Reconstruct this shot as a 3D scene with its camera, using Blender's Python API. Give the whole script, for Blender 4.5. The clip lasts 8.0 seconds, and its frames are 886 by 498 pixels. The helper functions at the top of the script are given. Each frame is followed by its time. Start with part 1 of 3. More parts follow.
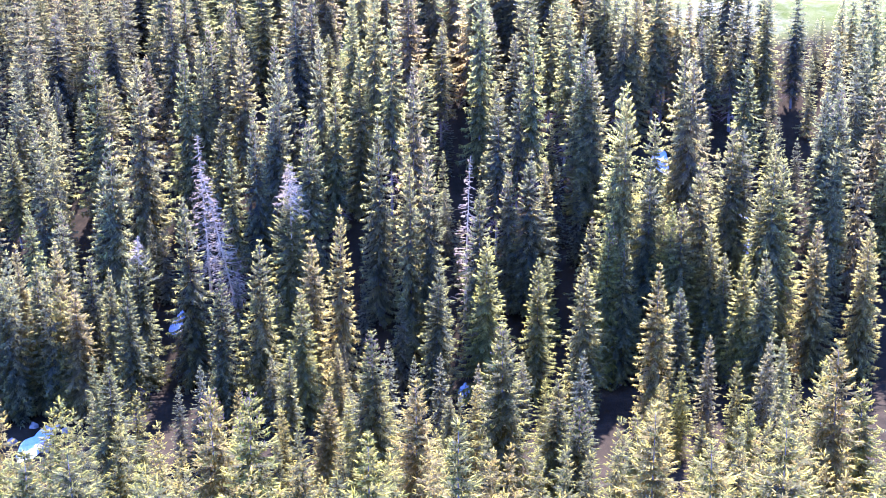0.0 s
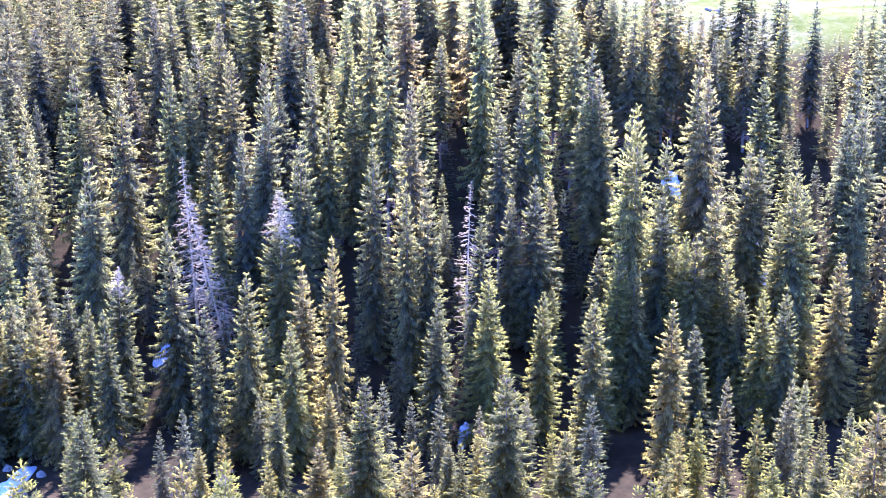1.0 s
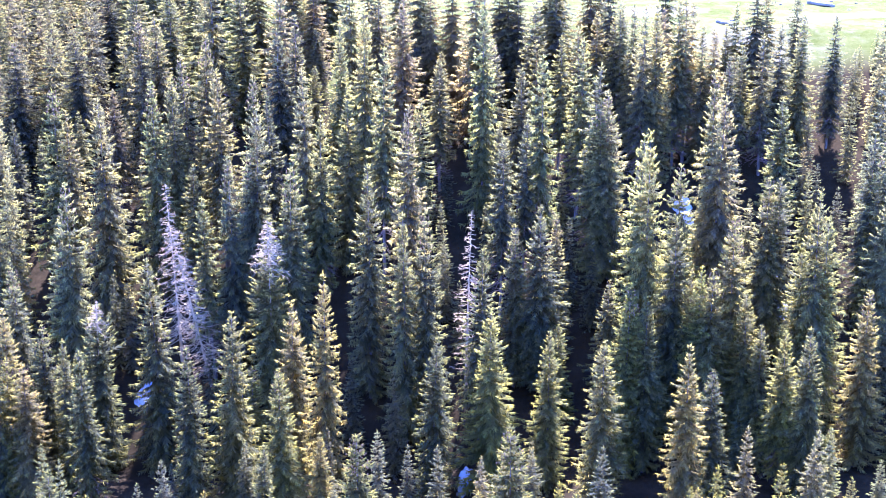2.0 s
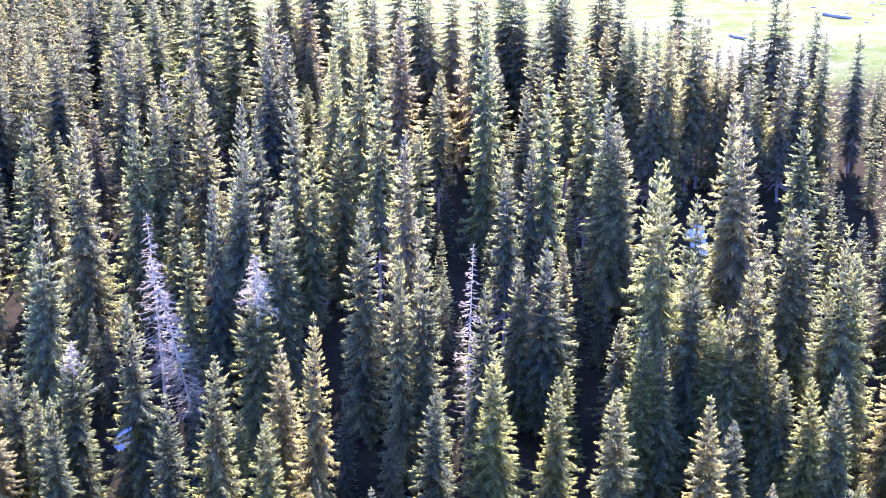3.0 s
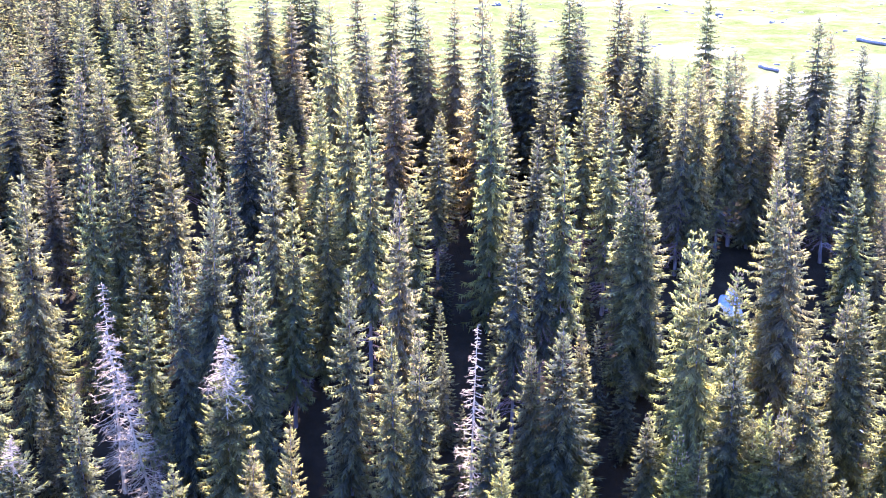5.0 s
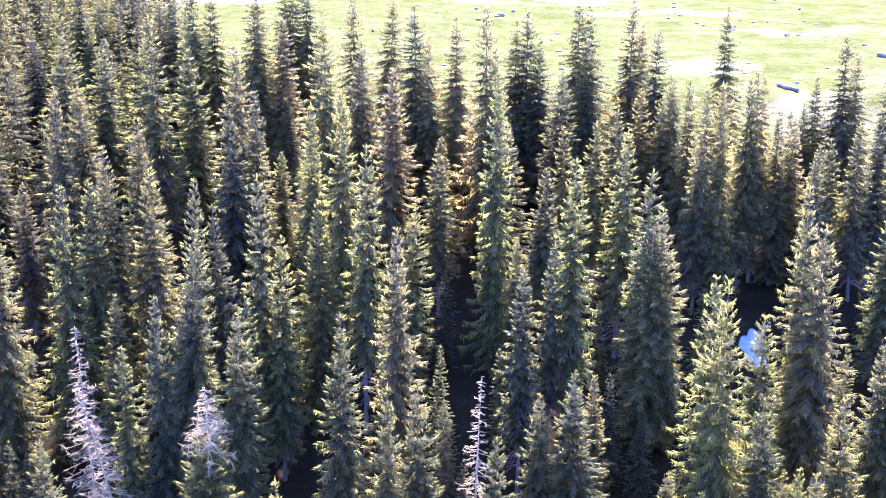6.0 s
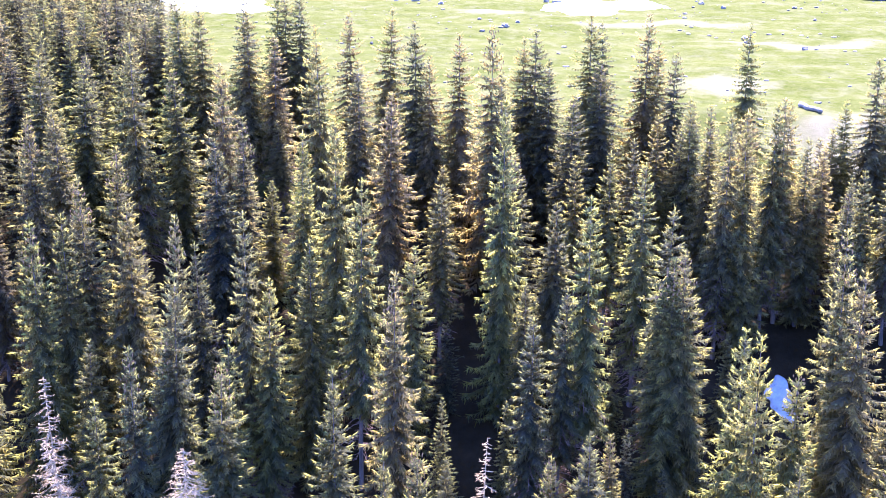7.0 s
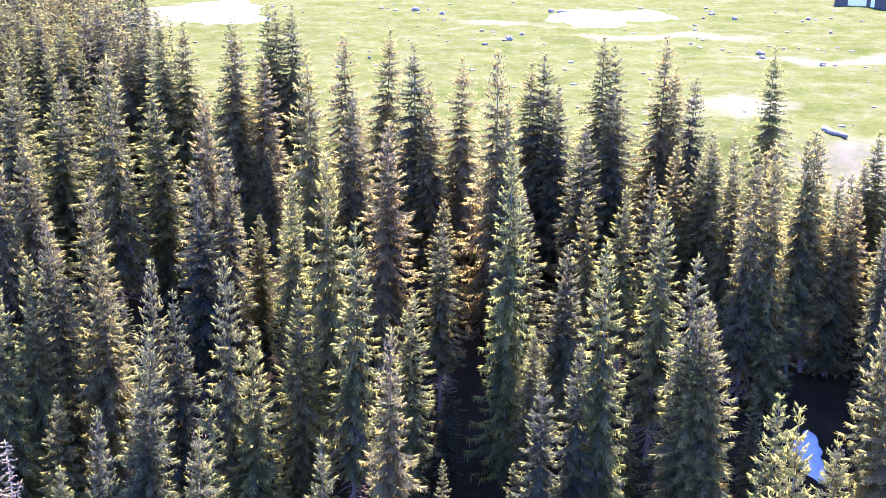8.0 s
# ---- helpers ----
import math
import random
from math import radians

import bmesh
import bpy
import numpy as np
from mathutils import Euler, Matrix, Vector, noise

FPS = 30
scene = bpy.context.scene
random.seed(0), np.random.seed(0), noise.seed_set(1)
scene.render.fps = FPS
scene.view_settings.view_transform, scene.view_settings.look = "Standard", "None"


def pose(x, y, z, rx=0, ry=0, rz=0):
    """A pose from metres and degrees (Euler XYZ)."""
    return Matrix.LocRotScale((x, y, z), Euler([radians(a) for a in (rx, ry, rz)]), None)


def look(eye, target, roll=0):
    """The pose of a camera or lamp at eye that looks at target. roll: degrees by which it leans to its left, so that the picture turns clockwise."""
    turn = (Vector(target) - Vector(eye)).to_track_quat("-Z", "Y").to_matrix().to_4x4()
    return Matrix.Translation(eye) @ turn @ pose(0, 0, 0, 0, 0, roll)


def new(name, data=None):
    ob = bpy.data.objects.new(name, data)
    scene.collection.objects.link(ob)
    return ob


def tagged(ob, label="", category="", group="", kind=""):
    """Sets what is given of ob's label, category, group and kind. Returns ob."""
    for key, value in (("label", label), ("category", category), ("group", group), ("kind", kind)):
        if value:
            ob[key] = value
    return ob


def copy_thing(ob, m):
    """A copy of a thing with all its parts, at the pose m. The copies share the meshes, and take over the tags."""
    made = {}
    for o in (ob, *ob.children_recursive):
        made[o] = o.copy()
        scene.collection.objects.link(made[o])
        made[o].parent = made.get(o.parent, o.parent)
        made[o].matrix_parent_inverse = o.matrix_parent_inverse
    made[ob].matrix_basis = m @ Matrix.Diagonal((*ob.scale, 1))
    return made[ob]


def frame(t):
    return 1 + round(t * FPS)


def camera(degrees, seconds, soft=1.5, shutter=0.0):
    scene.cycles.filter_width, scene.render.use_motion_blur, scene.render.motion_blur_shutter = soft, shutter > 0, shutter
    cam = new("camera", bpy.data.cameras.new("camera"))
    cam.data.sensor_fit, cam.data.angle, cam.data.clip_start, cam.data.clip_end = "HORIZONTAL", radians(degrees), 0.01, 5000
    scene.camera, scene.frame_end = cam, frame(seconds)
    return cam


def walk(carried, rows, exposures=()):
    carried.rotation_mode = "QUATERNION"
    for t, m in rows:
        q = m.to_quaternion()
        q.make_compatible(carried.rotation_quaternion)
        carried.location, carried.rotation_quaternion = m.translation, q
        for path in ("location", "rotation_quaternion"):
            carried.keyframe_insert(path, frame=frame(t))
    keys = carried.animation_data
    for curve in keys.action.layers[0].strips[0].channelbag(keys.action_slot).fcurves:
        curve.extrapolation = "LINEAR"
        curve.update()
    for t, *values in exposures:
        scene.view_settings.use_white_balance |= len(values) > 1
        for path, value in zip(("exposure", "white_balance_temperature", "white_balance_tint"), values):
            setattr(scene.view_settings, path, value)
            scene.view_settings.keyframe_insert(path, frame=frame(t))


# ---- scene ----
cam = camera(37.30, 8.0, soft=0.65)
EYE, TILT = 68.0, -17.0
ROWS = [
    (0.0, 0.000, 0.000, 0.000, -0.000, 0.000, 0.00),
    (0.5, 0.051, 5.040, 1.983, -0.003, 0.006, 0.00),
    (1.0, 0.099, 10.136, 3.950, -0.009, 0.014, -0.00),
    (1.5, 0.181, 15.245, 5.929, -0.006, 0.020, -0.01),
    (3.0, 0.249, 30.700, 12.044, -0.011, 0.023, -0.06),
    (3.5, 0.265, 35.894, 14.030, -0.011, 0.026, -0.10),
    (4.0, 0.300, 40.989, 15.934, -0.011, 0.028, -0.15),
    (5.5, 0.261, 56.193, 21.867, -0.009, 0.028, -0.28),
    (6.0, 0.205, 61.386, 23.866, -0.003, 0.031, -0.35),
    (6.5, 0.091, 66.635, 25.805, 0.003, 0.031, -0.42),
    (7.0, 0.007, 71.814, 27.800, 0.009, 0.040, -0.50),
    (7.5, -0.068, 77.008, 29.839, 0.011, 0.034, -0.55),
    (8.0, -0.103, 82.118, 31.885, 0.020, 0.043, -0.61),
]
walk(cam, [(t, pose(0, 0, EYE, TILT, 0, 0) @ pose(x, y, z, 90 + pitch, roll, yaw)) for t, x, y, z, yaw, pitch, roll in ROWS],
     exposures=[(0.0, 4.0, 4350, 50), (4.0, 4.12, 4450, 49), (8.0, 3.55, 4800, 47)])

# ---- light ----
SUN_AZIMUTH, SUN_HEIGHT = 13.0, 55.0   # degrees clockwise from +y, degrees above the horizon
world = bpy.data.worlds.new("sky")
scene.world = world
world.use_nodes = True
wn, wl = world.node_tree.nodes, world.node_tree.links
sky = wn.new("ShaderNodeTexSky")
sky.sky_type, sky.sun_disc = "NISHITA", False
sky.sun_elevation, sky.sun_rotation = radians(SUN_HEIGHT), radians(SUN_AZIMUTH)
sky.altitude, sky.ozone_density, sky.dust_density = 1500, 5.0, 0.2
wl.new(sky.outputs[0], wn["Background"].inputs[0])
wn["Background"].inputs[1].default_value = 0.120
sun_data = bpy.data.lights.new("sun", "SUN")
sun_data.energy, sun_data.angle, sun_data.color = 4.75, radians(0.55), (1.0, 0.865, 0.57)
sun = new("sun", sun_data)
away = Vector((math.sin(radians(SUN_AZIMUTH)) * math.cos(radians(SUN_HEIGHT)), math.cos(radians(SUN_AZIMUTH)) * math.cos(radians(SUN_HEIGHT)), math.sin(radians(SUN_HEIGHT))))
sun.matrix_world = look(away * 400, (0, 0, 0))


# ---- materials ----
def material(name):
    m = bpy.data.materials.new(name)
    m.use_nodes = True
    n = m.node_tree.nodes
    return m, n, m.node_tree.links, n["Principled BSDF"], n["Material Output"]


def ramp(n, stops, interpolation="LINEAR"):
    r = n.new("ShaderNodeValToRGB")
    r.color_ramp.interpolation = interpolation
    e = r.color_ramp.elements
    e[0].position, e[0].color = stops[0][0], (*stops[0][1], 1)
    e[1].position, e[1].color = stops[-1][0], (*stops[-1][1], 1)
    for p, c in stops[1:-1]:
        k = e.new(p)
        k.color = (*c, 1)
    return r


def noise_node(n, l, scale, detail=4.0, rough=0.6, coords=None):
    t = n.new("ShaderNodeTexNoise")
    t.inputs["Scale"].default_value, t.inputs["Detail"].default_value, t.inputs["Roughness"].default_value = scale, detail, rough
    if coords is not None:
        l.new(coords, t.inputs["Vector"])
    return t


def mix_colour(n, l, fac, a, b, blend="MIX"):
    m = n.new("ShaderNodeMix")
    m.data_type, m.blend_type = "RGBA", blend
    for socket, v in ((m.inputs["Factor"], fac), (m.inputs["A"], a), (m.inputs["B"], b)):
        if hasattr(v, "node"):
            l.new(v, socket)
        elif isinstance(v, (int, float)):
            socket.default_value = v
        else:
            socket.default_value = (*v, 1)
    return m.outputs["Result"]


def foliage_material(name, tints, through_amount):
    """Needles: a tint for each tree, a value for each spray, brown-grey twigs inside and paler young shoots at the
    tips, with crown shade and lit tips painted in; some light passes through.
    """
    m, n, l, p, out = material(name)
    info, geo, at = n.new("ShaderNodeObjectInfo"), n.new("ShaderNodeNewGeometry"), n.new("ShaderNodeAttribute")
    at.attribute_name = "outward"
    tree = ramp(n, tints)
    own, total, part_of = n.new("ShaderNodeAttribute"), n.new("ShaderNodeMath"), n.new("ShaderNodeMath")
    own.attribute_name = "tree_tone"
    part_of.operation = "FRACT"
    l.new(info.outputs["Random"], total.inputs[0])
    l.new(own.outputs["Fac"], total.inputs[1])
    l.new(total.outputs[0], part_of.inputs[0])
    l.new(part_of.outputs[0], tree.inputs[0])
    value = ramp(n, [(0.0, (0.70, 0.72, 0.74)), (0.45, (0.92, 0.94, 0.94)), (0.8, (1.08, 1.08, 1.0)), (1.0, (1.26, 1.24, 1.0))])
    l.new(geo.outputs["Random Per Island"], value.inputs[0])
    tone = n.new("ShaderNodeAttribute")
    tone.attribute_name = "branch_tone"
    limb = ramp(n, [(0.0, (0.60, 0.64, 0.68)), (0.40, (0.88, 0.90, 0.92)), (0.75, (1.14, 1.12, 1.0)), (1.0, (1.36, 1.28, 1.0))])
    l.new(tone.outputs["Fac"], limb.inputs[0])
    value = mix_colour(n, l, 1.0, value.outputs[0], limb.outputs[0], "MULTIPLY")
    stand_tint = mix_colour(n, l, 1.0, tree.outputs[0], info.outputs["Color"], "MULTIPLY")
    green = mix_colour(n, l, 1.0, stand_tint, value, "MULTIPLY")
    # also paints the crown's own shade: darker towards the trunk, brighter at lit tips
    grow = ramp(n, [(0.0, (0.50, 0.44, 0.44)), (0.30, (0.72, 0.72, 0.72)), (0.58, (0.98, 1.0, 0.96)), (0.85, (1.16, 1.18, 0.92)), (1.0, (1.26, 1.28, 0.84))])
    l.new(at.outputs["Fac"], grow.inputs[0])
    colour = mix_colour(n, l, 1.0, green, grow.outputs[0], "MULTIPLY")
    l.new(colour, p.inputs["Base Color"])
    p.inputs["Roughness"].default_value = 0.7
    p.inputs["Specular IOR Level"].default_value = 0.06
    tl = n.new("ShaderNodeBsdfTranslucent")
    l.new(mix_colour(n, l, 1.0, colour, (4.2, 3.6, 1.6), "MULTIPLY"), tl.inputs[0])
    mx = n.new("ShaderNodeMixShader")
    mx.inputs[0].default_value = through_amount
    l.new(p.outputs[0], mx.inputs[1])
    l.new(tl.outputs[0], mx.inputs[2])
    l.new(mx.outputs[0], out.inputs[0])
    return m


def bark_material(name, dark, light, scale=3.0):
    m, n, l, p, out = material(name)
    tc, mp = n.new("ShaderNodeTexCoord"), n.new("ShaderNodeMapping")
    mp.inputs["Scale"].default_value = (1, 1, 0.25)
    l.new(tc.outputs["Object"], mp.inputs[0])
    a = noise_node(n, l, scale, 6, 0.7, mp.outputs[0])
    r = ramp(n, [(0.3, dark), (0.7, light)])
    l.new(a.outputs[0], r.inputs[0])
    l.new(r.outputs[0], p.inputs["Base Color"])
    p.inputs["Roughness"].default_value = 0.9
    b = n.new("ShaderNodeBump")
    b.inputs["Strength"].default_value, b.inputs["Distance"].default_value = 0.6, 0.05
    l.new(a.outputs[0], b.inputs["Height"])
    l.new(b.outputs[0], p.inputs["Normal"])
    return m


NEEDLES = foliage_material("spruce_needles", [(0.0, (0.052, 0.057, 0.058)), (0.25, (0.073, 0.076, 0.069)), (0.45, (0.088, 0.088, 0.072)), (0.62, (0.092, 0.100, 0.066)), (0.78, (0.107, 0.103, 0.073)), (0.9, (0.108, 0.100, 0.080)), (1.0, (0.106, 0.096, 0.084))], 0.62)
BARK = bark_material("spruce_bark", (0.045, 0.035, 0.028), (0.15, 0.12, 0.10))
DEAD_WOOD = bark_material("weathered_dead_wood", (0.21, 0.145, 0.075), (0.42, 0.310, 0.165), 5.0)
LOG_WOOD = bark_material("old_log_wood", (0.10, 0.083, 0.064), (0.24, 0.20, 0.155), 4.0)
TWIGS = bark_material("dead_twig_wood", (0.10, 0.060, 0.045), (0.22, 0.142, 0.11), 6.0)
CONES = bark_material("spruce_cones", (0.16, 0.085, 0.035), (0.32, 0.19, 0.08), 9.0)


def snow_material():
    m, n, l, p, out = material("old_snow")
    geo = n.new("ShaderNodeNewGeometry")
    a = noise_node(n, l, 1.6, 7, 0.7, geo.outputs["Position"])
    r = ramp(n, [(0.28, (0.13, 0.125, 0.115)), (0.42, (0.28, 0.285, 0.285)), (0.8, (0.42, 0.43, 0.44))])
    l.new(a.outputs[0], r.inputs[0])
    l.new(r.outputs[0], p.inputs["Base Color"])
    p.inputs["Roughness"].default_value = 0.7
    b = n.new("ShaderNodeBump")
    b.inputs["Strength"].default_value, b.inputs["Distance"].default_value = 0.5, 0.12
    l.new(a.outputs[0], b.inputs["Height"])
    l.new(b.outputs[0], p.inputs["Normal"])
    return m


def rock_material():
    m, n, l, p, out = material("grey_rock")
    tc = n.new("ShaderNodeTexCoord")
    a = noise_node(n, l, 1.4, 8, 0.7, tc.outputs["Object"])
    r = ramp(n, [(0.3, (0.055, 0.046, 0.034)), (0.55, (0.14, 0.118, 0.088)), (0.8, (0.28, 0.245, 0.19))])
    l.new(a.outputs[0], r.inputs[0])
    l.new(r.outputs[0], p.inputs["Base Color"])
    p.inputs["Roughness"].default_value = 0.9
    b = n.new("ShaderNodeBump")
    b.inputs["Strength"].default_value, b.inputs["Distance"].default_value = 0.8, 0.15
    l.new(a.outputs[0], b.inputs["Height"])
    l.new(b.outputs[0], p.inputs["Normal"])
    return m


SNOW, ROCK = snow_material(), rock_material()


def ground_material():
    """Brown needle litter under the trees; short spring grass with pale, bleached patches on the meadow."""
    m, n, l, p, out = material("ground_cover")
    geo = n.new("ShaderNodeNewGeometry")
    pos = geo.outputs["Position"]
    a = noise_node(n, l, 0.35, 6, 0.65, pos)
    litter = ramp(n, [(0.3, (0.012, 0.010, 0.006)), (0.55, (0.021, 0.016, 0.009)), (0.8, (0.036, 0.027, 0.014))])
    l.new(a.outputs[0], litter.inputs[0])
    b = noise_node(n, l, 0.9, 12, 0.85, pos)
    grass = ramp(n, [(0.34, (0.023, 0.030, 0.006)), (0.46, (0.044, 0.050, 0.011)), (0.56, (0.060, 0.063, 0.018)), (0.64, (0.078, 0.073, 0.034)), (0.74, (0.104, 0.090, 0.056))])
    wide = noise_node(n, l, 0.13, 5, 0.7, pos)
    both = n.new("ShaderNodeMath")
    both.operation = "MULTIPLY_ADD"
    both.inputs[1].default_value = 0.45
    half = n.new("ShaderNodeMath")
    half.operation = "MULTIPLY"
    half.inputs[1].default_value = 0.58
    l.new(b.outputs[0], half.inputs[0])
    l.new(wide.outputs[0], both.inputs[0])
    l.new(half.outputs[0], both.inputs[2])
    l.new(both.outputs[0], grass.inputs[0])
    c = noise_node(n, l, 0.22, 9, 0.75, pos)
    bleached = n.new("ShaderNodeAttribute")
    bleached.attribute_name = "bleached"
    add = n.new("ShaderNodeMath")
    l.new(c.outputs[0], add.inputs[0])
    l.new(bleached.outputs["Fac"], add.inputs[1])
    pale = ramp(n, [(0.48, (0, 0, 0)), (0.98, (1, 1, 1))])
    l.new(add.outputs[0], pale.inputs[0])
    meadow = mix_colour(n, l, pale.outputs[0], grass.outputs[0], (0.112, 0.100, 0.066))
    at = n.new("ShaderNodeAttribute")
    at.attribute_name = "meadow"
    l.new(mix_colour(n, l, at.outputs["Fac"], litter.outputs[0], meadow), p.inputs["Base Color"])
    p.inputs["Roughness"].default_value = 1.0
    p.inputs["Specular IOR Level"].default_value = 0.0
    bump = n.new("ShaderNodeBump")
    bump.inputs["Strength"].default_value, bump.inputs["Distance"].default_value = 0.7, 0.25
    l.new(b.outputs[0], bump.inputs["Height"])
    l.new(bump.outputs[0], p.inputs["Normal"])
    return m


GROUND = ground_material()


# ---- the lie of the land ----
def land(x, y):
    """Height of the ground: a wooded gully with a creek, a steep far side, a level meadow above it."""
    xx = max(-80.0, min(x, 80.0))
    yc, zc = 162 - 0.13 * xx, -2.0 + 0.07 * xx
    d = y - yc
    if d < 4:
        return zc + 0.3 * max(0.0, min(-d, 150.0) - 45)
    u = (d - 4) / (76 + 0.38 * max(0.0, -xx - 5))
    v = min(u, 1.15) / 1.15
    return zc + (40.5 - zc) * (0.62 * v + 0.38 * (1 - (1 - v) ** 2.6))


def meadow_edge(x):
    """How far the forest reaches along y."""
    return 236 + 3 * math.sin(x * 0.11) - (0.1 * max(0.0, x - 20)) + max(0.0, -x - 25) * 2.6


def rough_land(x, y):
    bumps = 0.5 * noise.noise((x * 0.12, y * 0.12, 0)) + 0.22 * noise.noise((x * 0.45, y * 0.45, 5))
    return land(x, y) + bumps


def link_mesh(name, verts, faces, mat, smooth=False):
    me = bpy.data.meshes.new(name)
    me.from_pydata(verts, [], faces)
    me.materials.append(mat)
    if smooth:
        me.polygons.foreach_set("use_smooth", [True] * len(faces))
    me.update()
    return me


def steps(lo, hi, fine_lo, fine_hi, fine, grow=1.35):
    out, s, v = [], fine, fine_lo
    while v > lo:
        s *= grow
        v -= s
        out.append(max(v, lo))
    out = out[::-1]
    v = fine_lo
    while v < fine_hi:
        out.append(v)
        v += fine
    s = fine
    while v < hi:
        out.append(v)
        s *= grow
        v += s
    out.append(hi)
    return out


# bare, bleached patches of the meadow: centre x, y and half-widths
BLEACHED = [(41, 270, 8, 11), (66, 312, 20, 6), (50, 240, 11, 8), (75, 262, 16, 6), (-68, 357, 20, 12), (12, 359, 12, 6), (44, 340, 22, 7)]


def build_ground():
    xs, ys = steps(-2500, 2500, -130, 140, 2.0), steps(-1500, 3500, 20, 440, 2.0)
    verts = [(x, y, rough_land(x, y)) for y in ys for x in xs]
    w = len(xs)
    faces = [(j * w + i, j * w + i + 1, (j + 1) * w + i + 1, (j + 1) * w + i) for j in range(len(ys) - 1) for i in range(w - 1)]
    me = link_mesh("ground", verts, faces, GROUND, True)
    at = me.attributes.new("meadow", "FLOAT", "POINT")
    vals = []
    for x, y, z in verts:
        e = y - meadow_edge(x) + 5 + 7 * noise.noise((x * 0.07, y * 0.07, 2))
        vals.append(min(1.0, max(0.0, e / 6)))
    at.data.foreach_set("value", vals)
    pale = []
    for x, y, z in verts:
        dx, dy = 5 * noise.noise((x * 0.09, y * 0.09, 11)), 9 * noise.noise((x * 0.07, y * 0.07, 17))
        v = max(1 - math.hypot((x + dx - px) / rx, (y + dy - py) / ry) for px, py, rx, ry in BLEACHED)
        pale.append(max(0.0, min(0.32, v * 0.62)))
    me.attributes.new("bleached", "FLOAT", "POINT").data.foreach_set("value", pale)
    return tagged(new("ground", me), "needle-covered forest floor rising to a pale green meadow", "ground", kind="structure")


build_ground()


# ---- trees ----
def spray(verts, faces, tips, base, along, side, width, inner, outer):
    """One twig of needles: a narrow wedge. inner, outer: how far out on the branch it grows."""
    i = len(verts)
    verts += [base + side * width, base + along, base - side * width]
    faces.append((i, i + 1, i + 2))
    tips += [inner, outer, inner]


def tube(verts, faces, points, radii, sides=6):
    i0 = len(verts)
    for k, (p, r) in enumerate(zip(points, radii)):
        q = points[min(k + 1, len(points) - 1)] - points[max(k - 1, 0)]
        q = q.normalized() if q.length > 1e-6 else Vector((0, 0, 1))
        a = q.cross(Vector((0.31, 0.95, 0.05))).normalized()
        b = q.cross(a)
        for s in range(sides):
            t = 2 * math.pi * s / sides
            verts.append(p + a * (r * math.cos(t)) + b * (r * math.sin(t)))
    for k in range(len(points) - 1):
        for s in range(sides):
            s2 = (s + 1) % sides
            faces.append((i0 + k * sides + s, i0 + k * sides + s2, i0 + (k + 1) * sides + s2, i0 + (k + 1) * sides + s))
    faces.append(tuple(i0 + (len(points) - 1) * sides + s for s in range(sides)))


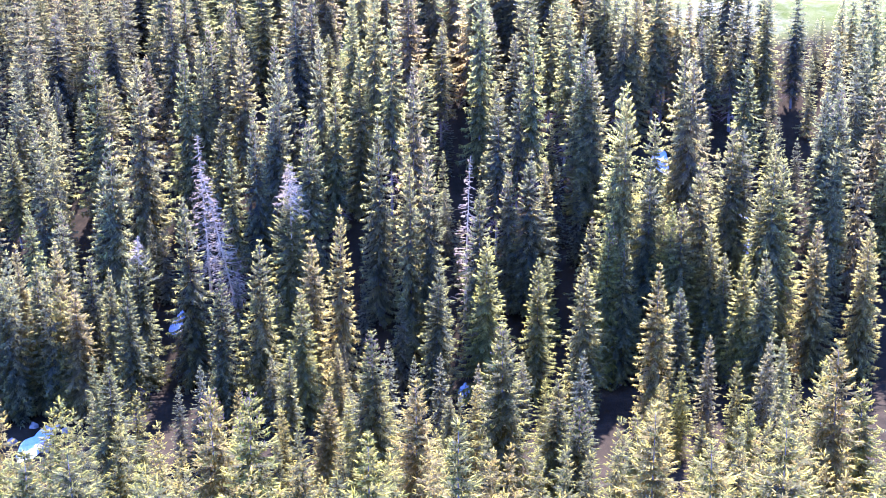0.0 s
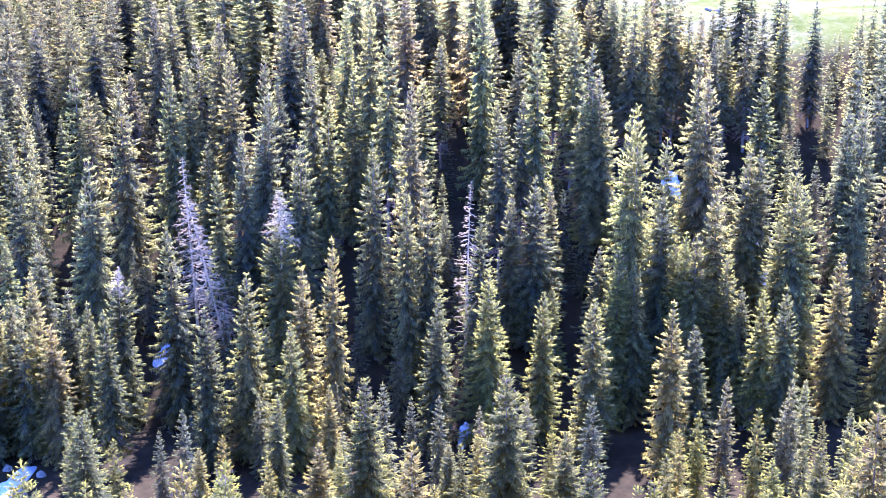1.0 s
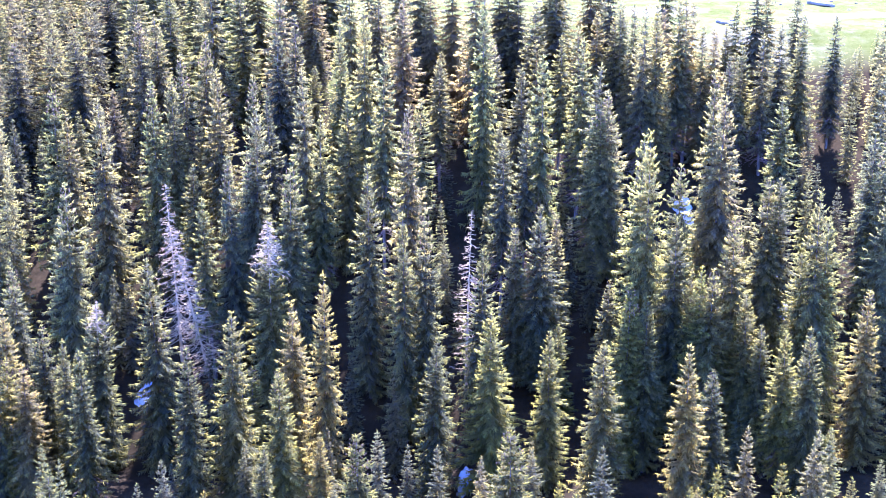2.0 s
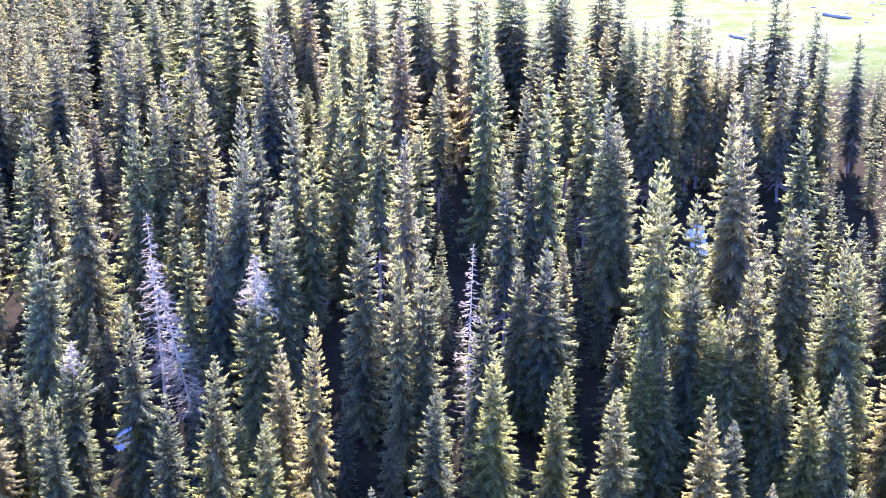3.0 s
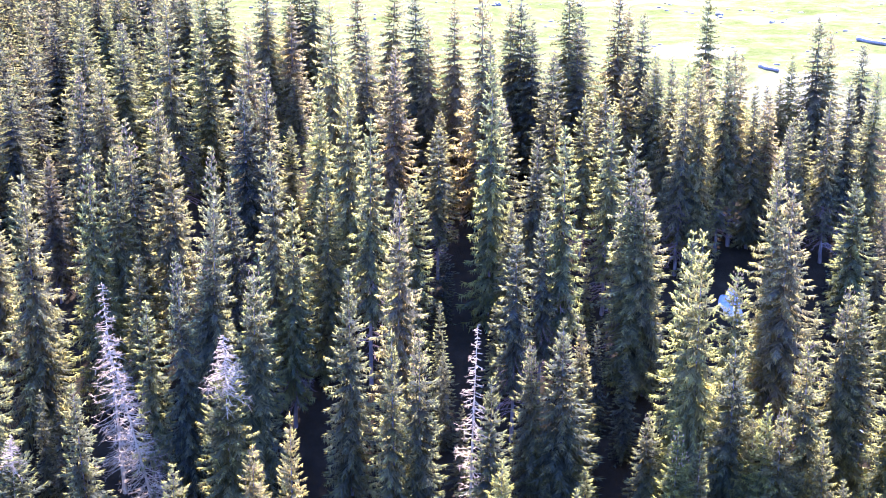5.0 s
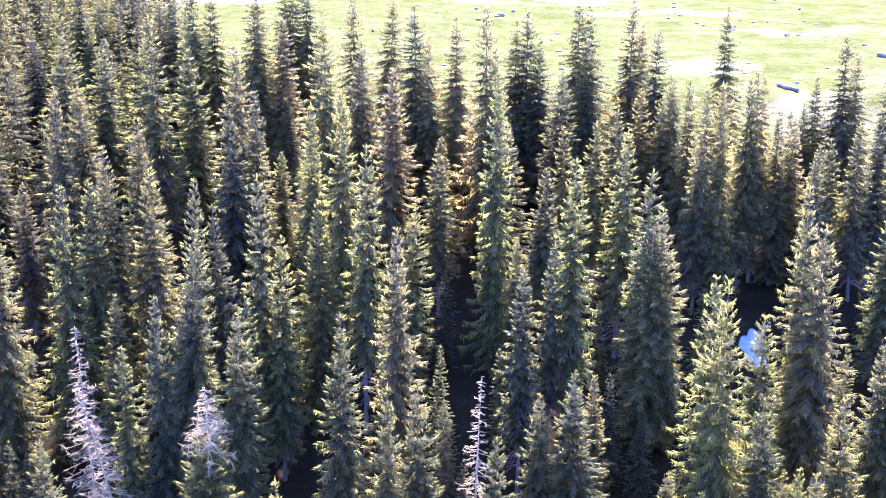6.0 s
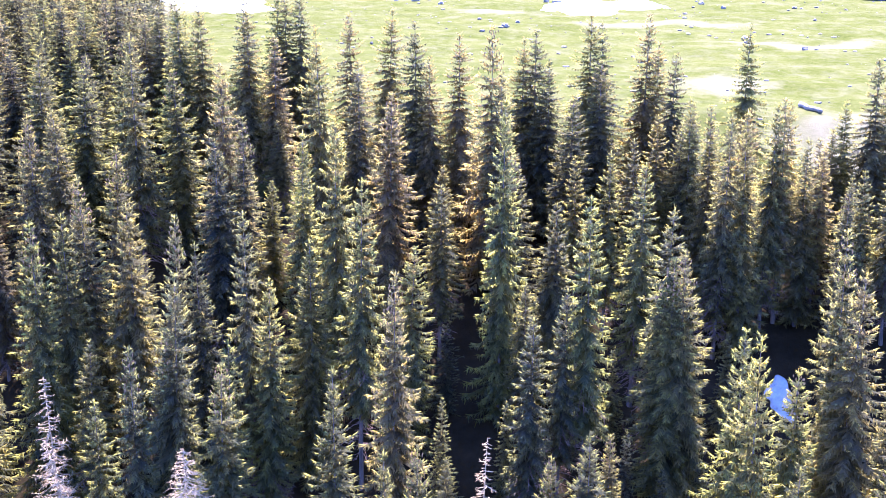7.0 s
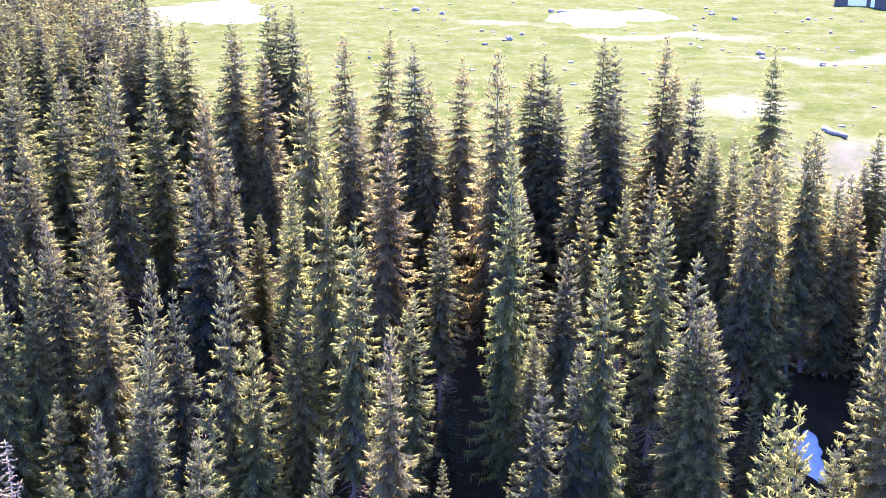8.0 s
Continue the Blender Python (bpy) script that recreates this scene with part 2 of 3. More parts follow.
def crown_mesh(rng, height, radius, low, whorls, per_whorl, sprays, droop, core=0, blunt=0.0, power=0.5):
    """A pointed cone of whorls: drooping branches with lifted ends, flat fronds along both sides and twigs hanging below."""
    verts, faces, tips, tones = [], [], [], []
    up = Vector((0, 0, 1))
    lobes = [(rng.uniform(0, 6.28), rng.uniform(0.03, 0.13)) for _ in range(3)]

    def profile(u):
        v = blunt + (1 - blunt) * u
        return radius * (0.02 + 0.98 * (1 - math.exp(-v / power))) * (1 - 0.2 * max(0.0, u - 0.8) / 0.2)

    for k in range(core):                              # dense hanging twigs close to the trunk
        u = 0.06 + 0.94 * ((k + rng.random()) / core) ** 1.05
        a = rng.uniform(0, 6.28)
        r = profile(u) * rng.uniform(0.03, 0.34)
        big = rng.uniform(0.45, 1.0) * (0.35 + 0.65 * min(1.0, 3 * u))
        turn = a + rng.uniform(-0.7, 0.7)
        d = Vector((math.cos(a) * rng.uniform(0.1, 0.7), math.sin(a) * rng.uniform(0.1, 0.7), -1)).normalized()
        p = Vector((r * math.cos(a), r * math.sin(a), height * (0.985 - u * (0.985 - low)) + 0.2))
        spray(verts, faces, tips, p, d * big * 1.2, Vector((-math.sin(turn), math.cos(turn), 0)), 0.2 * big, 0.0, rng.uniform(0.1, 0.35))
        tones += [rng.uniform(0.1, 0.7)] * 3
    for w in range(whorls):
        u = ((w + rng.uniform(0.0, 1.0)) / whorls) ** 0.98      # 0 at the tip, 1 at the lowest branches
        z = height * (0.99 - u * (0.99 - low))
        prof = profile(u)
        count = max(4, round(per_whorl * (0.6 + 0.5 * min(1, u * 2.0)) + rng.uniform(-1, 1)))
        turn = rng.uniform(0, 6.28)
        tier = rng.uniform(0.84, 1.13)
        for b in range(count):
            az = turn + 6.2832 * b / count + rng.uniform(-0.3, 0.3)
            lump = 1 + sum(s * math.cos(az * (k + 1) + p + z * 0.35) for k, (p, s) in enumerate(lobes))
            length = prof * lump * tier * rng.uniform(0.68, 1.12) + 0.10
            if rng.random() < 0.06:
                length *= rng.uniform(1.12, 1.32)
            out = Vector((math.cos(az), math.sin(az), 0))
            side = Vector((-math.sin(az), math.cos(az), 0))
            rise = 0.75 - 1.05 * min(1.0, u * 2.2) + rng.uniform(-0.12, 0.12)
            sag = droop * rng.uniform(0.7, 1.3) * min(1, 0.25 + u)
            z0 = z + rng.uniform(-0.25, 0.25)

            def at(s):
                return Vector((0, 0, z0)) + out * (length * s) + up * (length * (rise * s - sag * s * s + 0.85 * sag * s ** 3))

            n = max(3, round(sprays * (0.25 + 0.75 * min(1, length / radius))))
            tone = min(1.0, max(0.0, rng.gauss(0.5, 0.26)))
            roll = rng.uniform(-0.45, 0.45)
            mark = len(verts)
            for k in range(n):
                s = 0.10 + 0.88 * (k + rng.uniform(0.2, 0.8)) / n
                p = at(s)
                fwd = (at(min(1.0, s + 0.1)) - at(max(0.0, s - 0.1))).normalized()
                shelf = side.cross(fwd).normalized() + side * roll
                tl = (0.22 + 0.30 * length * (1.12 - s)) * rng.uniform(0.7, 1.25)
                for sg in (-1, 1):
                    d = (fwd * rng.uniform(0.6, 1.0) + side * sg * rng.uniform(0.5, 1.0) + up * rng.uniform(-0.55, 0.05)).normalized()
                    flat = d.cross(shelf + side * rng.uniform(-0.35, 0.35)).normalized()
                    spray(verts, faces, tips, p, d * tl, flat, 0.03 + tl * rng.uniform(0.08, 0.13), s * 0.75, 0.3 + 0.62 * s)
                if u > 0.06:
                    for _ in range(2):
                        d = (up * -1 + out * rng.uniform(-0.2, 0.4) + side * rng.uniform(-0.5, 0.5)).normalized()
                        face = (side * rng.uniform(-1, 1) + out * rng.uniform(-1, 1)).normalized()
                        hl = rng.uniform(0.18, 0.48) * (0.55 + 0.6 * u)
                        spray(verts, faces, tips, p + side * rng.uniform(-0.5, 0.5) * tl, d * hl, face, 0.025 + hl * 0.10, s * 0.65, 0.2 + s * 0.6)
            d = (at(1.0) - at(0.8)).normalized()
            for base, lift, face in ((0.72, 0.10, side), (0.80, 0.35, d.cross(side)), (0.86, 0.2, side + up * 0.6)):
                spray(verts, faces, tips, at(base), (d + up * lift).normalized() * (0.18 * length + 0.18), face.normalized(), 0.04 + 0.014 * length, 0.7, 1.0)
            tones += [tone] * (len(verts) - mark)
    for k in range(8):                                 # leader at the very tip
        a = rng.uniform(0, 6.28)
        d = Vector((0.2 * math.cos(a), 0.2 * math.sin(a), 1)).normalized()
        spray(verts, faces, tips, Vector((0, 0, height * 0.965 + k * 0.06)), d * rng.uniform(0.35, 0.6), Vector((-math.sin(a), math.cos(a), 0)), 0.05, 0.7, 1.0)
    tones += [0.6] * (len(verts) - len(tones))
    return verts, faces, tips, tones


def trunk_mesh(rng, height, base_radius, bend):
    pts, rad = [], []
    ph = rng.uniform(0, 6.28)
    for k in range(9):
        f = k / 8
        pts.append(Vector((bend * math.sin(f * 3.1) * math.cos(ph), bend * math.sin(f * 3.1) * math.sin(ph), -0.5 + f * (height * 0.985 + 0.5))))
        rad.append(base_radius * (1.28 if k == 0 else 1.0) * (1 - f) ** 1.25 + 0.012)
    v, f = [], []
    tube(v, f, pts, rad, 7)
    return v, f


def cone_mesh(rng, height, radius):
    """Ripe cones hanging in the top of the crown."""
    v, f = [], []
    for k in range(45):
        u = rng.uniform(0.015, 0.16)
        a = rng.uniform(0, 6.28)
        r = radius * (0.10 + 1.25 * u) * rng.uniform(0.5, 1.1)
        p = Vector((r * math.cos(a), r * math.sin(a), height * (1 - u) + r * 0.1))
        tube(v, f, [p, p + Vector((0.01, 0, -0.08)), p + Vector((0.0, 0.01, -0.22))], [0.03, 0.06, 0.015], 3)
    return v, f


def crown_data(verts, faces, tips, tones):
    me = link_mesh("crown", verts, faces, NEEDLES)
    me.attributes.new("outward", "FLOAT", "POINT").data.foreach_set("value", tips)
    me.attributes.new("branch_tone", "FLOAT", "POINT").data.foreach_set("value", tones)
    return me


def lower_twigs(rng, height, top, reach, count):
    """Dead, needleless lower branches left on the trunk below the living crown."""
    v, f = [], []
    for k in range(count):
        z = height * rng.uniform(0.10, top)
        a = rng.uniform(0, 6.28)
        length = reach * rng.uniform(0.4, 1.0)
        out, side = Vector((math.cos(a), math.sin(a), 0)), Vector((-math.sin(a), math.cos(a), 0))
        p0 = Vector((0, 0, z))
        p1 = p0 + out * (length * 0.5) + Vector((0, 0, -0.12 * length))
        p2 = p0 + out * length + Vector((0, 0, -0.42 * length))
        tube(v, f, [p0, p1, p2], [0.035, 0.026, 0.009], 3)
        for t in range(4):
            p = p1.lerp(p2, rng.random())
            d = (out * 0.5 + side * rng.choice((-1, 1)) * rng.uniform(0.4, 1) + Vector((0, 0, rng.uniform(-0.9, 0.1)))).normalized()
            tube(v, f, [p, p + d * length * rng.uniform(0.15, 0.35)], [0.016, 0.006], 3)
    return v, f


def spruce(rng, height, radius, low=0.07, whorls=40, per_whorl=7, sprays=5, droop=0.5, cones=False, core=0, blunt=0.0, power=0.5):
    """A spruce at the origin: Empty with trunk, crown and, on some, cones."""
    ob = new("spruce_tree")
    tv, tf = trunk_mesh(rng, height, height * 0.009, 0.08)
    new("trunk", link_mesh("trunk", tv, tf, BARK, True)).parent = ob
    new("crown", crown_data(*crown_mesh(rng, height, radius, low, whorls, per_whorl, sprays, droop, core, blunt, power))).parent = ob
    if low > 0.09:
        wv, wf = lower_twigs(rng, height, low + 0.16, radius * 0.8, 70)
        tagged(new("bare_lower_crown", link_mesh("bare_lower_crown", wv, wf, TWIGS)), "bare red-brown dead twigs", kind="stuff").parent = ob
    if cones:
        kv, kf = cone_mesh(rng, height, radius)
        k = tagged(new("cone_cover", link_mesh("cone_cover", kv, kf, CONES)), "clusters of ripe brown cones", kind="stuff")
        k.parent = ob
    return ob


def bare_branches(rng, height, bottom, reach, count):
    """Dead, needleless limbs: thin, curving down and out, with a few twigs each."""
    v, f = [], []
    for k in range(count):
        u = (k + rng.random()) / count
        z = height * (0.985 - u * (0.985 - bottom))
        a = rng.uniform(0, 6.28)
        length = reach * (0.12 + 0.88 * min(1, u / 0.7) ** 0.8) * rng.uniform(0.6, 1.15)
        out = Vector((math.cos(a), math.sin(a), 0))
        side = Vector((-math.sin(a), math.cos(a), 0))
        sag, curl = rng.uniform(0.25, 0.75), rng.uniform(0.1, 0.4)
        pts = [Vector((0, 0, z)) + out * (length * s) + Vector((0, 0, length * (-sag * s + curl * s * s))) + side * (0.12 * length * s * rng.uniform(-1, 1)) for s in (0, 0.35, 0.7, 1.0)]
        tube(v, f, pts, [0.045, 0.034, 0.024, 0.010], 3)
        for t in range(8):
            p = pts[1].lerp(pts[3], rng.random())
            d = (out * 0.5 + side * rng.choice((-1, 1)) * rng.uniform(0.4, 1) + Vector((0, 0, rng.uniform(-0.9, 0.3)))).normalized()
            tube(v, f, [p, p + d * length * rng.uniform(0.18, 0.42)], [0.02, 0.007], 3)
    return v, f


def dead_spruce(rng, height, reach, count, label):
    ob = tagged(new("dead_spruce"), label, "dead tree")
    tv, tf = trunk_mesh(rng, height, height * 0.009, 0.15)
    new("trunk", link_mesh("trunk", tv, tf, DEAD_WOOD, True)).parent = ob
    bv, bf = bare_branches(rng, height, 0.12, reach, count)
    new("dead_crown", link_mesh("dead_crown", bv, bf, DEAD_WOOD)).parent = ob
    return ob


# Where the trees stand, band by band up the slope: x, y, height
NEAR_BANK = [
    (1.2, 65.6, 25.3), (15.7, 67.2, 22.8), (-20.9, 67.7, 23.2), (-24.3, 68.6, 23.1), (21.4, 74.0, 23.0), (-4.4, 76.5, 22.3),
    (14.4, 79.6, 23.6), (-14.4, 88.4, 24.3), (-17.5, 93.1, 24.1), (33.0, 100.0, 25.5), (31.2, 100.1, 19.4), (-1.9, 104.2, 22.9),
    (17.7, 107.6, 18.4), (12.4, 108.3, 20.1), (40.0, 115.0, 19.3), (34.7, 119.0, 16.5), (31.2, 121.9, 14.3), (26.7, 123.5, 12.0),
    (-43.4, 124.7, 12.6), (11.7, 125.0, 17.2), (-38.6, 126.2, 12.1), (6.4, 126.8, 22.8), (-35.4, 128.9, 20.8), (-7.6, 129.0, 22.3),
    (-12.9, 130.3, 14.7), (-26.6, 140.8, 10.4),
]
CREEK_SIDE = [
    (0.8, 140.9, 8.8), (-18.7, 145.1, 14.4), (25.3, 146.1, 21.6), (-13.1, 151.2, 12.6), (28.9, 151.3, 16.7), (42.1, 152.2, 9.0),
    (39.7, 152.4, 20.5), (17.4, 152.8, 20.6), (-17.6, 155.3, 18.3), (37.8, 155.5, 19.0), (-27.9, 155.9, 21.4), (-40.0, 157.5, 21.5),
    (-1.0, 157.5, 20.0), (-23.6, 158.0, 24.7), (53.5, 158.2, 21.3), (12.0, 158.8, 19.1), (47.4, 159.0, 21.6), (5.6, 159.9, 22.4),
    (-13.3, 160.1, 27.4), (36.2, 160.4, 17.8), (23.5, 161.1, 21.6), (21.0, 161.8, 23.3), (-48.2, 162.3, 18.5), (35.2, 162.6, 20.2),
    (-23.1, 162.8, 15.9), (31.0, 163.2, 23.0),
]
SLOPE_FOOT = [
    (42.8, 163.8, 29.6), (29.8, 164.1, 22.6), (-22.4, 164.5, 15.5), (41.8, 165.1, 22.1), (29.1, 165.5, 20.7), (44.4, 165.7, 24.6),
    (-44.5, 166.0, 20.1), (33.9, 166.0, 25.8), (27.4, 166.8, 26.4), (-17.7, 167.0, 21.9), (4.6, 167.1, 25.7), (14.2, 169.1, 12.5),
    (-4.3, 169.4, 29.6), (24.4, 169.7, 33.9), (-59.9, 170.0, 19.1), (-34.1, 170.4, 27.3), (-1.6, 170.6, 27.7), (19.9, 170.6, 15.7),
    (-58.7, 172.1, 19.1), (39.2, 173.2, 23.1), (12.0, 173.3, 23.4), (40.3, 173.5, 22.6), (9.1, 173.9, 20.8), (53.4, 174.0, 26.2),
    (-8.8, 175.1, 30.1), (23.9, 175.4, 28.6),
]
SLOPE_LOW = [
    (28.9, 176.3, 23.8), (52.6, 177.3, 23.4), (33.7, 177.4, 30.3), (-46.2, 178.4, 30.9), (-53.9, 178.4, 21.4), (14.3, 178.5, 17.1),
    (-19.1, 179.9, 27.4), (-26.0, 180.0, 30.2), (-58.7, 180.7, 20.8), (-29.5, 181.1, 24.2), (33.8, 181.3, 30.5), (-4.2, 181.9, 30.8),
    (-48.8, 182.0, 23.8), (7.7, 183.4, 23.7), (-24.1, 183.8, 32.2), (-19.2, 184.5, 24.7), (-24.6, 185.5, 25.6), (22.1, 186.9, 25.1),
    (10.7, 187.2, 22.6), (20.9, 187.2, 24.2), (13.0, 187.9, 30.3), (-15.9, 188.0, 26.2), (44.6, 190.1, 19.4), (-17.8, 190.2, 31.1),
    (19.9, 190.4, 26.6), (-33.4, 190.9, 20.7),
]
SLOPE_MID = [
    (-7.7, 191.7, 30.8), (-44.7, 191.7, 31.1), (-22.2, 193.0, 26.3), (-24.8, 193.3, 29.2), (-12.4, 193.6, 24.8), (-38.1, 193.7, 30.5),
    (7.7, 194.4, 16.8), (-61.2, 194.7, 22.0), (-3.6, 194.8, 21.1), (5.6, 197.1, 32.7), (-36.2, 197.2, 28.4), (-30.0, 197.6, 28.0),
    (18.7, 197.7, 25.0), (-66.5, 198.5, 18.4), (-10.4, 198.5, 31.7), (-51.1, 198.6, 25.2), (10.7, 199.1, 20.6), (-34.6, 200.2, 28.9),
    (-53.4, 200.3, 27.5), (30.0, 202.0, 25.7), (27.7, 202.5, 25.5), (41.8, 202.7, 18.4), (-14.3, 204.6, 26.7), (-0.3, 204.8, 18.9),
    (41.0, 205.2, 16.0), (-33.5, 205.3, 27.8),
]
SLOPE_UPPER = [
    (33.0, 205.5, 24.0), (-22.6, 205.5, 26.8), (50.4, 205.6, 20.6), (7.3, 206.6, 20.1), (34.7, 206.7, 23.9), (-61.6, 207.2, 19.9),
    (55.6, 207.7, 19.1), (27.6, 209.5, 21.8), (-5.7, 209.9, 25.6), (38.9, 210.4, 17.3), (-21.4, 210.5, 25.3), (-47.7, 211.0, 19.2),
    (6.1, 211.5, 25.6), (-43.3, 212.1, 28.1), (26.4, 213.2, 20.8), (-0.3, 213.4, 15.1), (32.4, 214.3, 18.6), (5.0, 214.5, 28.4),
    (-23.5, 214.5, 28.9), (46.4, 215.5, 22.3), (-13.0, 216.0, 29.9), (42.0, 216.3, 14.4), (-41.6, 216.3, 25.7), (-19.1, 216.4, 14.3),
    (48.7, 217.3, 19.3), (43.8, 218.1, 16.3),
]
SHOULDER = [
    (-9.4, 218.2, 24.3), (53.3, 220.5, 15.8), (25.4, 221.6, 20.9), (-34.7, 222.0, 29.9), (17.3, 222.6, 20.0), (11.7, 222.7, 20.2),
    (-1.4, 224.0, 20.7), (10.4, 224.7, 22.5), (34.3, 224.9, 21.8), (1.8, 225.0, 22.5), (-66.1, 225.0, 21.2), (22.6, 225.4, 23.4),
    (8.7, 226.2, 21.1), (-56.8, 226.5, 20.2), (-3.1, 226.5, 23.2), (-30.5, 226.6, 22.1), (24.7, 226.9, 19.3), (16.7, 227.2, 22.9),
    (18.6, 229.0, 21.2), (-19.6, 232.3, 11.4), (-43.4, 232.8, 21.1), (-7.2, 233.0, 22.2), (-49.1, 233.6, 23.3), (-11.1, 234.2, 21.8),
    (-63.3, 235.4, 20.5), (-20.6, 235.7, 20.1),
]
RIM = [
    (-24.0, 236.3, 23.2), (-32.9, 241.4, 23.5), (-25.1, 242.2, 22.3), (-30.3, 242.4, 22.6), (-46.5, 245.6, 16.9), (-20.4, 246.5, 20.7),
    (-34.3, 246.8, 18.7), (-18.3, 246.8, 20.6), (-42.5, 248.3, 17.0), (-22.3, 248.3, 20.6), (-56.9, 248.9, 17.3), (-49.7, 251.5, 16.9),
    (-40.1, 253.1, 17.4), (-38.5, 254.1, 17.7), (-50.1, 260.0, 18.0), (-53.2, 260.6, 18.2), (-47.3, 260.8, 18.0), (-45.4, 260.9, 18.1),
    (-56.6, 262.2, 18.7),
]
MEADOW_EDGE_TREES = [(36.6, 213.2, 20.0), (36.8, 206.0, 20.0), (38.7, 207.8, 18.0), (39.6, 200.2, 19.0), (44.8, 202.5, 20.0), (47.2, 204.5, 20.0), (30.6, 210.0, 20.0), (26.8, 215.2, 19.0), (28.2, 205.8, 18.0)]
SHOULDER_FOOT = [(13.6, 215.5, 20.0), (22.6, 213.5, 19.0), (19.8, 208.0, 20.0), (25.1, 213.5, 18.0), (16.8, 206.5, 20.0), (13.8, 208.0, 19.0)]
STANDS = (NEAR_BANK, CREEK_SIDE, SLOPE_FOOT, SLOPE_LOW, SLOPE_MID, SLOPE_UPPER, SHOULDER, SHOULDER_FOOT, MEADOW_EDGE_TREES, RIM)

# radius, lowest branches, whorls, branches, droop, how pointed, cones, label
LOOKS = [
    (3.71, 0.05, 46, 7, 0.50, 0.52, False, "tall dense green spruce on the wooded slope"),
    (3.43, 0.05, 48, 7, 0.62, 0.57, True, "tall spruce with a brown cone-laden top"),
    (4.06, 0.04, 44, 8, 0.45, 0.55, False, "broad shaggy green spruce with drooping branches"),
    (2.97, 0.14, 46, 6, 0.55, 0.44, False, "slender grey-green spruce with a narrow crown"),
    (3.71, 0.06, 44, 7, 0.70, 0.47, True, "old spruce with cones and hanging twigs"),
    (3.48, 0.04, 46, 7, 0.40, 0.65, False, "bright green spruce with upswept branch tips"),
    (3.78, 0.08, 40, 7, 0.58, 0.49, True, "ragged spruce with a brownish crown"),
    (2.70, 0.26, 34, 6, 0.42, 0.47, False, "thin open spruce with its trunk showing"),
    (3.26, 0.20, 34, 6, 0.38, 0.55, False, "open dark spruce with a loose crown among denser trees"),
]
PROTO = 22.0
rng = random.Random(11)
prototypes = []
for wide, low, whorls, per, droop, power, cones, label in LOOKS:
    ob = spruce(rng, PROTO, wide, low, whorls, per, 12, droop, cones, core=30 if low > 0.15 else 70, power=power)
    prototypes.append(tagged(ob, label, "tree", "spruces of the gully"))

# trees that spread far wider, or stand far slimmer, than their height tells: x, y, breadth
SPREAD = {(20.9, 187.2): 1.3, (33.7, 177.4): 1.35, (-44.7, 191.7): 1.3, (7.3, 206.6): 1.25, (40.3, 173.5): 1.15, (44.6, 190.1): 1.2}


def stand_tint_at(x, y):
    """Needle tint by place: yellow-green by the creek and on the near bank, tan at the rim; brightness holds painted
    light.
    """
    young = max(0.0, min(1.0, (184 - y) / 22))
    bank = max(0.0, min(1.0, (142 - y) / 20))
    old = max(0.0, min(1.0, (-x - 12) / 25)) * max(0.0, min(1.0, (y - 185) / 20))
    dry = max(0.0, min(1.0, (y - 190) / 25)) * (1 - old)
    # k paints in sunlight by the creek and shade in the left wood
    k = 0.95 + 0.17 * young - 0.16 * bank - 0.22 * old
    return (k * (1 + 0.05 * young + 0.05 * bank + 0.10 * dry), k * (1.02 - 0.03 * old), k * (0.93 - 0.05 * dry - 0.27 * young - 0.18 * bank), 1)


def breadth(x, y, h):
    """Trees in the open at the creek and on the near bank are broader for their height."""
    w = min(1.12, (h / PROTO) ** 0.75) * (1.0 + 0.22 * max(0.0, min(1.0, (150 - y) / 25)))
    return w * SPREAD.get((x, y), 1.0) * (1.0 + 0.2 * max(0.0, min(1.0, (y - 210) / 10)))


DEAD_AT = [(-41.8, 170.7), (-29.6, 179.5), (-33.0, 179.5), (-34.3, 184.0), (3.1, 173.9), (-20.9, 173.7)]
taken = [(x, y) for band in STANDS for x, y, h in band] + DEAD_AT
SNOW_AT = [(-52.6, 155.3, 2.0, 5.8), (-38.7, 180, 0.9, 2.2), (3.0, 162, 1.2, 3.4), (22.0, 166.5, 1.2, 5.0), (33.6, 197.3, 1.6, 2.2), (43.8, 185.7, 0.9, 1.6), (43.3, 179.7, 1.0, 1.6), (-50, 372, 15, 18), (34, 369, 13, 16)]


